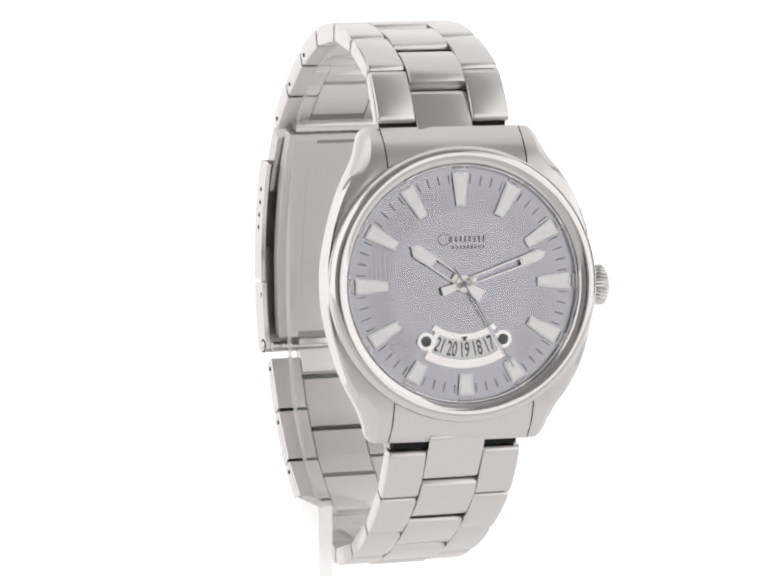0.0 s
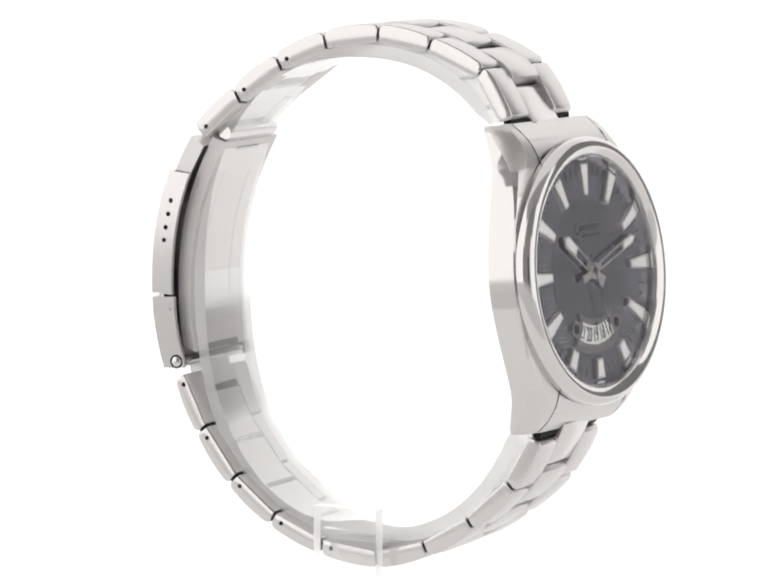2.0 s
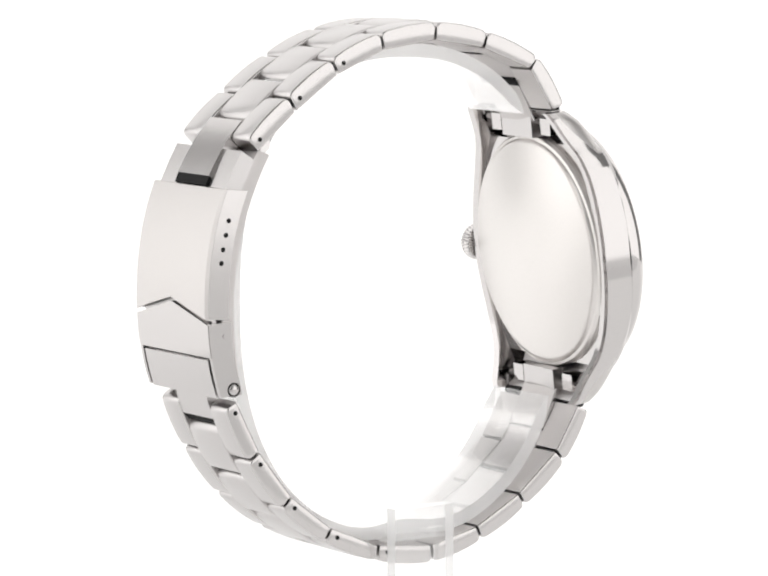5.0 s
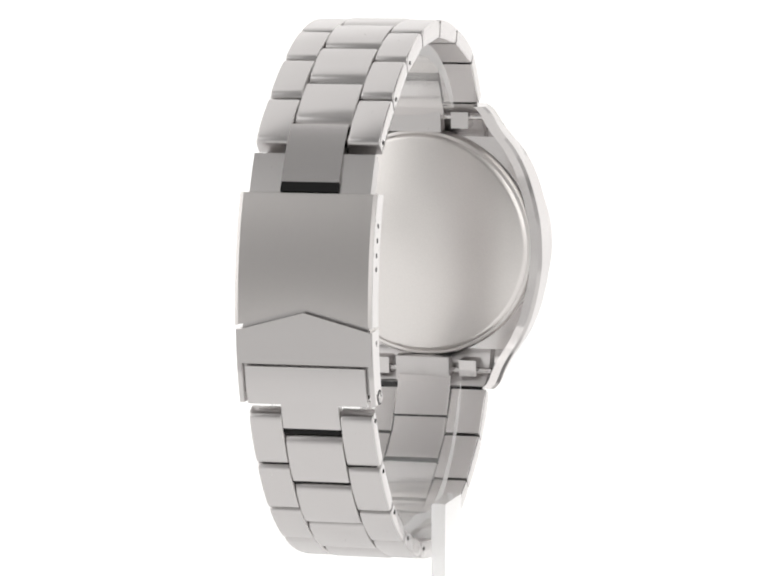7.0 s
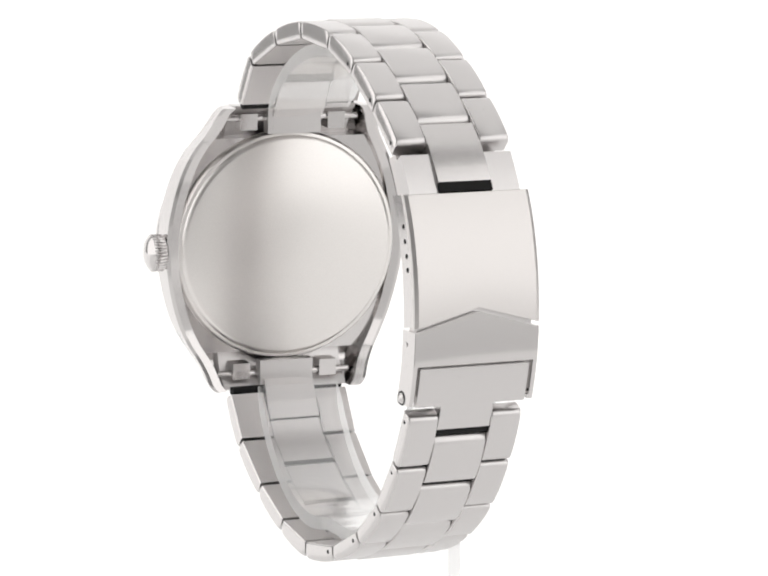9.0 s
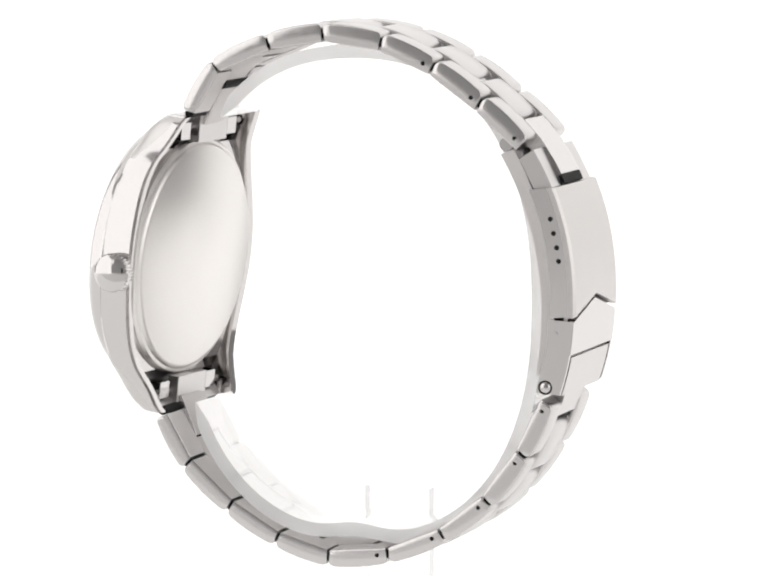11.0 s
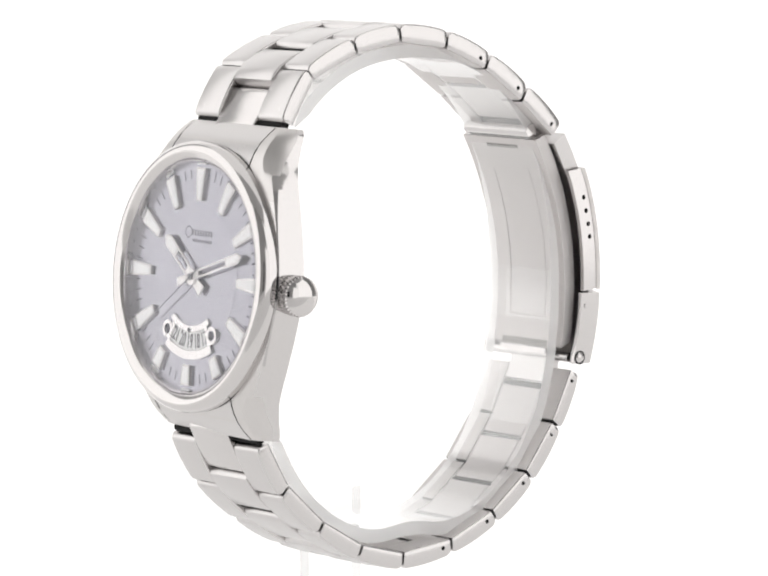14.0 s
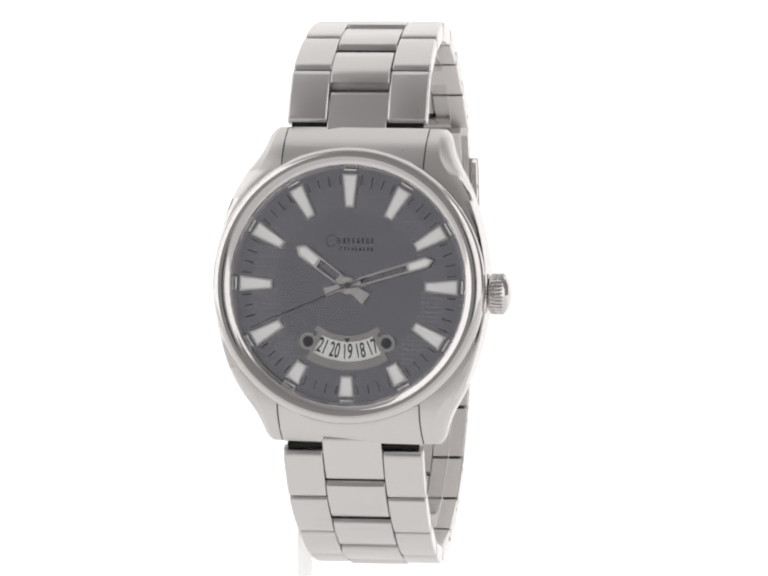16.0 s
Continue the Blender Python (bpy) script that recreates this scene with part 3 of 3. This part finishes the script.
part("slot", strip([(50.9, 31.1), (51.9, 29.0)], [(50.0, 30.6), (51.0, 28.5)], -CORE, CORE, 0.02), DARK, clasp, "dark slot above the clasp cover")


def cover_line(z):
    """The outer line of the clasp's cover, by height."""
    return 57.7 - 0.0052 * (z - 0.5) ** 2 - 0.00006 * max(0.0, z - 0.5) ** 3


def cover():
    """A curved lid with a V-shaped lower edge and two side cheeks."""
    cx = middle_x(55)
    rings = []
    n = 16
    half = 16.6
    cols = [-half, -half + 0.9, -8, 0, 8, half - 0.9, half]
    grid = []
    for k in range(n + 1):
        row = []
        for x in cols:
            low = 2.1 - 4.4 * abs(x) / half
            z = 28.6 + (low - 28.6) * k / n
            row.append((cx + x, cover_line(z) - (0.55 if abs(x) == half else 0.0), z))
        grid.append(row)
    bm = bmesh.new()
    outer = [[bm.verts.new(p) for p in row] for row in grid]
    inner = [[bm.verts.new((p[0], p[1] - 1.3, p[2])) for p in row] for row in grid]
    m = len(cols)
    for k in range(n):
        for j in range(m - 1):
            bm.faces.new((outer[k][j], outer[k][j + 1], outer[k + 1][j + 1], outer[k + 1][j]))
            bm.faces.new((inner[k][j + 1], inner[k][j], inner[k + 1][j], inner[k + 1][j + 1]))
        bm.faces.new((outer[k][0], outer[k + 1][0], inner[k + 1][0], inner[k][0]))
        bm.faces.new((outer[k][-1], inner[k][-1], inner[k + 1][-1], outer[k + 1][-1]))
    for j in range(m - 1):
        bm.faces.new((outer[0][j + 1], outer[0][j], inner[0][j], inner[0][j + 1]))
        bm.faces.new((outer[n][j], outer[n][j + 1], inner[n][j + 1], inner[n][j]))
    return bm


lid = part("clasp_cover", cover(), COVER, watch, "brushed steel clasp cover with V edge", smooth=18)
for side in (-1, 1):
    edge = (16.55, 15.5)
    x0, x1 = sorted((side * edge[0], side * edge[1]))
    zs = [28.6 - k * 2.2 for k in range(14)] + [-1.9]
    part("cheek", strip([(cover_line(z) - 0.6, z) for z in zs], [(cover_line(z) - 6.2, z - 0.6) for z in zs], x0, x1, 0.25), POLISHED, lid, "polished side of the clasp cover", smooth=30)
    for y, z in ((51.4, 21.2), (52.2, 17.8), (53.0, 14.4), (53.5, 11.2)):
        part("hole", rod((middle_x(52) + side * 16.0, y, z), (side, 0, 0), 0.62, 0.58, 14), DARK, lid, "dark spring bar hole")


def flap_line(z):
    return cover_line(z) - 0.15 - 0.0035 * max(0.0, -4 - z) ** 2


def flap_plate(half, z_top, z_low, vee, sink):
    cx = middle_x(55)
    cols = [-half, -half * 0.5, 0, half * 0.5, half]
    rows = 8
    rings_o, rings_i = [], []
    bm = bmesh.new()
    for k in range(rows + 1):
        o, i = [], []
        for x in cols:
            top = z_top - vee * abs(x) / half
            z = top + (z_low - top) * k / rows
            y = flap_line(z) - sink
            o.append(bm.verts.new((cx + x, y, z)))
            i.append(bm.verts.new((cx + x, y - 1.3, z)))
        rings_o.append(o)
        rings_i.append(i)
    m = len(cols)
    for k in range(rows):
        for j in range(m - 1):
            bm.faces.new((rings_o[k][j], rings_o[k][j + 1], rings_o[k + 1][j + 1], rings_o[k + 1][j]))
            bm.faces.new((rings_i[k][j + 1], rings_i[k][j], rings_i[k + 1][j], rings_i[k + 1][j + 1]))
        bm.faces.new((rings_o[k][0], rings_o[k + 1][0], rings_i[k + 1][0], rings_i[k][0]))
        bm.faces.new((rings_o[k][-1], rings_i[k][-1], rings_i[k + 1][-1], rings_o[k + 1][-1]))
    for j in range(m - 1):
        bm.faces.new((rings_o[0][j + 1], rings_o[0][j], rings_i[0][j], rings_i[0][j + 1]))
        bm.faces.new((rings_o[-1][j], rings_o[-1][j + 1], rings_i[-1][j + 1], rings_i[-1][j]))
    return bevelled(bm, 0.25, 2, 50)


flap = part("fold_over_flap", flap_plate(16.3, 1.0, -11.3, 4.4, 0.25), POLISHED, watch, "polished fold-over safety flap", smooth=30)
part("flap_panel", flap_plate(14.5, -12.0, -21.2, 0.0, 0.35), BRUSHED, flap, "brushed lower panel of the flap", smooth=30)
for side in (-1, 1):
    x0, x1 = sorted((side * 16.5, side * 15.4))
    zs = [-3.2 - k * 1.85 for k in range(10)] + [-20.9]
    part("cheek", strip([(flap_line(z) - 0.4, z) for z in zs], [(max(48.0, 50.8 - 0.012 * max(0, -4 - z) ** 2), z + 0.3) for z in zs], x0, x1, 0.4), POLISHED, flap, "polished side of the flap", smooth=30)
    part("rivet_seat", rod((middle_x(52) + side * 16.2, 50.2, -19.2), (side, 0, 0), 1.75, 0.4, 24), DARK, flap, "dark ring round a rivet")
    part("rivet", dome((middle_x(52) + side * 16.2, 50.2, -19.2), side, 1.5, 1.0), POLISHED, flap, "round domed steel rivet", smooth=60)
    part("dimple", rod((middle_x(52) + side * 16.2, 52.5, -6.3), (side, 0, 0), 0.7, 0.45, 16), POLISHED, flap)
zs = [6.0, 2.0, -2.0, -6.0, -10.0, -14.0, -18.5]
part("inner_plate", strip([(cover_line(z) - 2.2 - 0.0035 * max(0.0, -4 - z) ** 2, z) for z in zs], [(cover_line(z) - 3.2 - 0.0035 * max(0.0, -4 - z) ** 2, z) for z in zs], -15.3, 15.3, 0.2), BRUSHED, clasp, "steel plate inside the clasp", smooth=30)
part("tongue", strip([(52.6, -19.0), (51.6, -23.4), (50.0, -27.4)], [(49.4, -18.4), (48.4, -22.4), (46.9, -26.0)], -CORE, CORE, 0.35), BRUSHED, clasp, "steel tongue hooked into the bracelet", smooth=30)


def blade_line(z):
    return 48.1 - 0.0062 * (z + 2) ** 2 - 0.00003 * max(0.0, z) ** 3


zs = [36.0 - k * 3.3 for k in range(17)]
part("blade", strip([(blade_line(z) + 3.3, z + 1.2) for z in zs], [(blade_line(z), z) for z in zs], -13.2, 13.2, 0.3), INNER, clasp, "long curved folding blade of the clasp", smooth=30)
# Nearly flush strips: the slots' inner shade is painted, not cut.
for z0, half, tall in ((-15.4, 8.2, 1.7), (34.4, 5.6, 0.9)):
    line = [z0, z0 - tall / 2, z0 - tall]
    part("slot", strip([(blade_line(z) + 0.6, z) for z in line], [(blade_line(z) - 0.03, z) for z in line], -half, half, 0.01), SLOT_SHADE, clasp, "slot in the folding blade, its shade painted grey")
part("lip", strip([(blade_line(z) + 0.4, z) for z in (-17.3, -18.0, -18.7)], [(blade_line(z) - 0.45, z) for z in (-17.3, -18.0, -18.7)], -8.2, 8.2, 0.15), POLISHED, clasp, "bright folded lip under the slot", smooth=40)


def rib(x, z0, z1):
    """A fine pressed line along the blade."""
    line = [z0 + (z1 - z0) * k / 10 for k in range(11)]
    return strip([(blade_line(z) + 0.3, z) for z in line], [(blade_line(z) - 0.16, z) for z in line], x - 0.22, x + 0.22, 0.08)


groove = part("pressed_line", joined([rib(-6.4, 28.0, -9.5), rib(6.4, 28.0, -9.5)]), INNER, clasp, "pressed oblong outline on the blade", smooth=40)
for z0 in (-9.5, 28.0):
    line = [z0 - 0.22, z0 + 0.22]
    part("pressed_end", strip([(blade_line(z) + 0.3, z) for z in line], [(blade_line(z) - 0.16, z) for z in line], -6.4, 6.4, 0.08), INNER, groove, smooth=40)
part("hinge_barrel", rod((middle_x(40) - 11.5, 38.4, 38.2), (1, 0, 0), 1.7, 23.0, 20), POLISHED, clasp, "round hinge of the folding blade", smooth=40)
part("hinge_barrel", rod((middle_x(40) - 14.0, 49.6, -19.4), (1, 0, 0), 1.2, 28.0, 20), POLISHED, clasp, "round hinge of the folding blade", smooth=40)

# ---------------------------------------------------------------- the clear stand
stand = tagged(new("display_stand"), "clear acrylic watch stand with a ring and leg", "display stand")


def hoop():
    """The open ring inside the bracelet; its gap is at the watch case."""
    rings = []
    n = 100
    for k in range(n + 1):
        a = radians(-47 + 292 * k / n)
        sn, cs = math.sin(a), math.cos(a)
        sn, cs = math.copysign(abs(sn) ** 0.86, sn), math.copysign(abs(cs) ** 0.86, cs)
        r1, r0 = (61.2, 58.0) if cs > 0 else (61.6, 58.2)
        q1, q0 = (48.0, 45.0) if sn > 0 else (49.5, 46.5)
        taper = min(1.0, 0.15 + 45 * min(k, n - k) / n)
        mid_y, mid_z, dy, dz = (q1 + q0) / 2 * sn, (r1 + r0) / 2 * cs, (q1 - q0) / 2 * sn * taper, (r1 - r0) / 2 * cs * taper
        rise = 2.4 * math.exp(-((mid_y + 1) / 9.0) ** 2) if cs < 0 else 0.0
        o, i = (mid_y + dy, mid_z + dz + rise), (mid_y - dy, mid_z - dz + rise)
        lean = 0.034 * (mid_y + 50)
        rings.append([(lean - 11, *o), (lean + 11.4, *o), (lean + 11.4, *i), (lean - 11, *i)])
    return loft(rings)


ring = part("ring", hoop(), HOOP_ACRYLIC, stand, "clear acrylic hoop with frosted edges", smooth=30)
ring.data.materials.append(FROSTED)
ring.visible_shadow = False
for face in ring.data.polygons:
    face.material_index = 1 if abs(face.normal.x) > 0.9 else 0
part("arm", block(-15.3, 11.0, -9.4, 7.7, -60.0, -57.6, 0.7), HOOP_ACRYLIC, stand, "clear acrylic arm")
leg = part("leg", block(-18.9, -15.4, -9.5, 7.8, -115.2, -51.4, 0.7), HOOP_ACRYLIC, stand, "clear acrylic leg with bright sawn edges")
leg.data.materials.append(FROSTED)
leg.visible_shadow = False
for face in leg.data.polygons:
    face.material_index = 1 if abs(face.normal.y) > 0.9 else 0
part("base", block(-22.0, 20.0, -20.0, 20.0, -118.0, -115.2, 0.6), ACRYLIC, stand, "clear acrylic base plate")


# ---------------------------------------------------------------- what moves
def motions():
    """The turntable carries stand and watch round; the seconds hand ticks."""
    turn = [(k * 0.5, START + RATE * k * 0.5) for k in range(33)]
    for thing in (watch, stand):
        walk(thing, [(t, pose(0, 0, (ZB - ZW) * S, 0, 0, a)) for t, a in turn])
    ticks = [(0.0, 25)]
    for k in range(16):
        ticks += [(k + 0.43, 25 + k), (k + 0.57, 26 + k)]
    ticks.append((16.0, 41))
    walk(second_hand, [(t, at_head(-1.6, 6 * s)) for t, s in ticks])
    walk(minute_hand, [(0.0, at_head(-1.3, 71.2)), (16.0, at_head(-1.3, 72.8))])


motions()
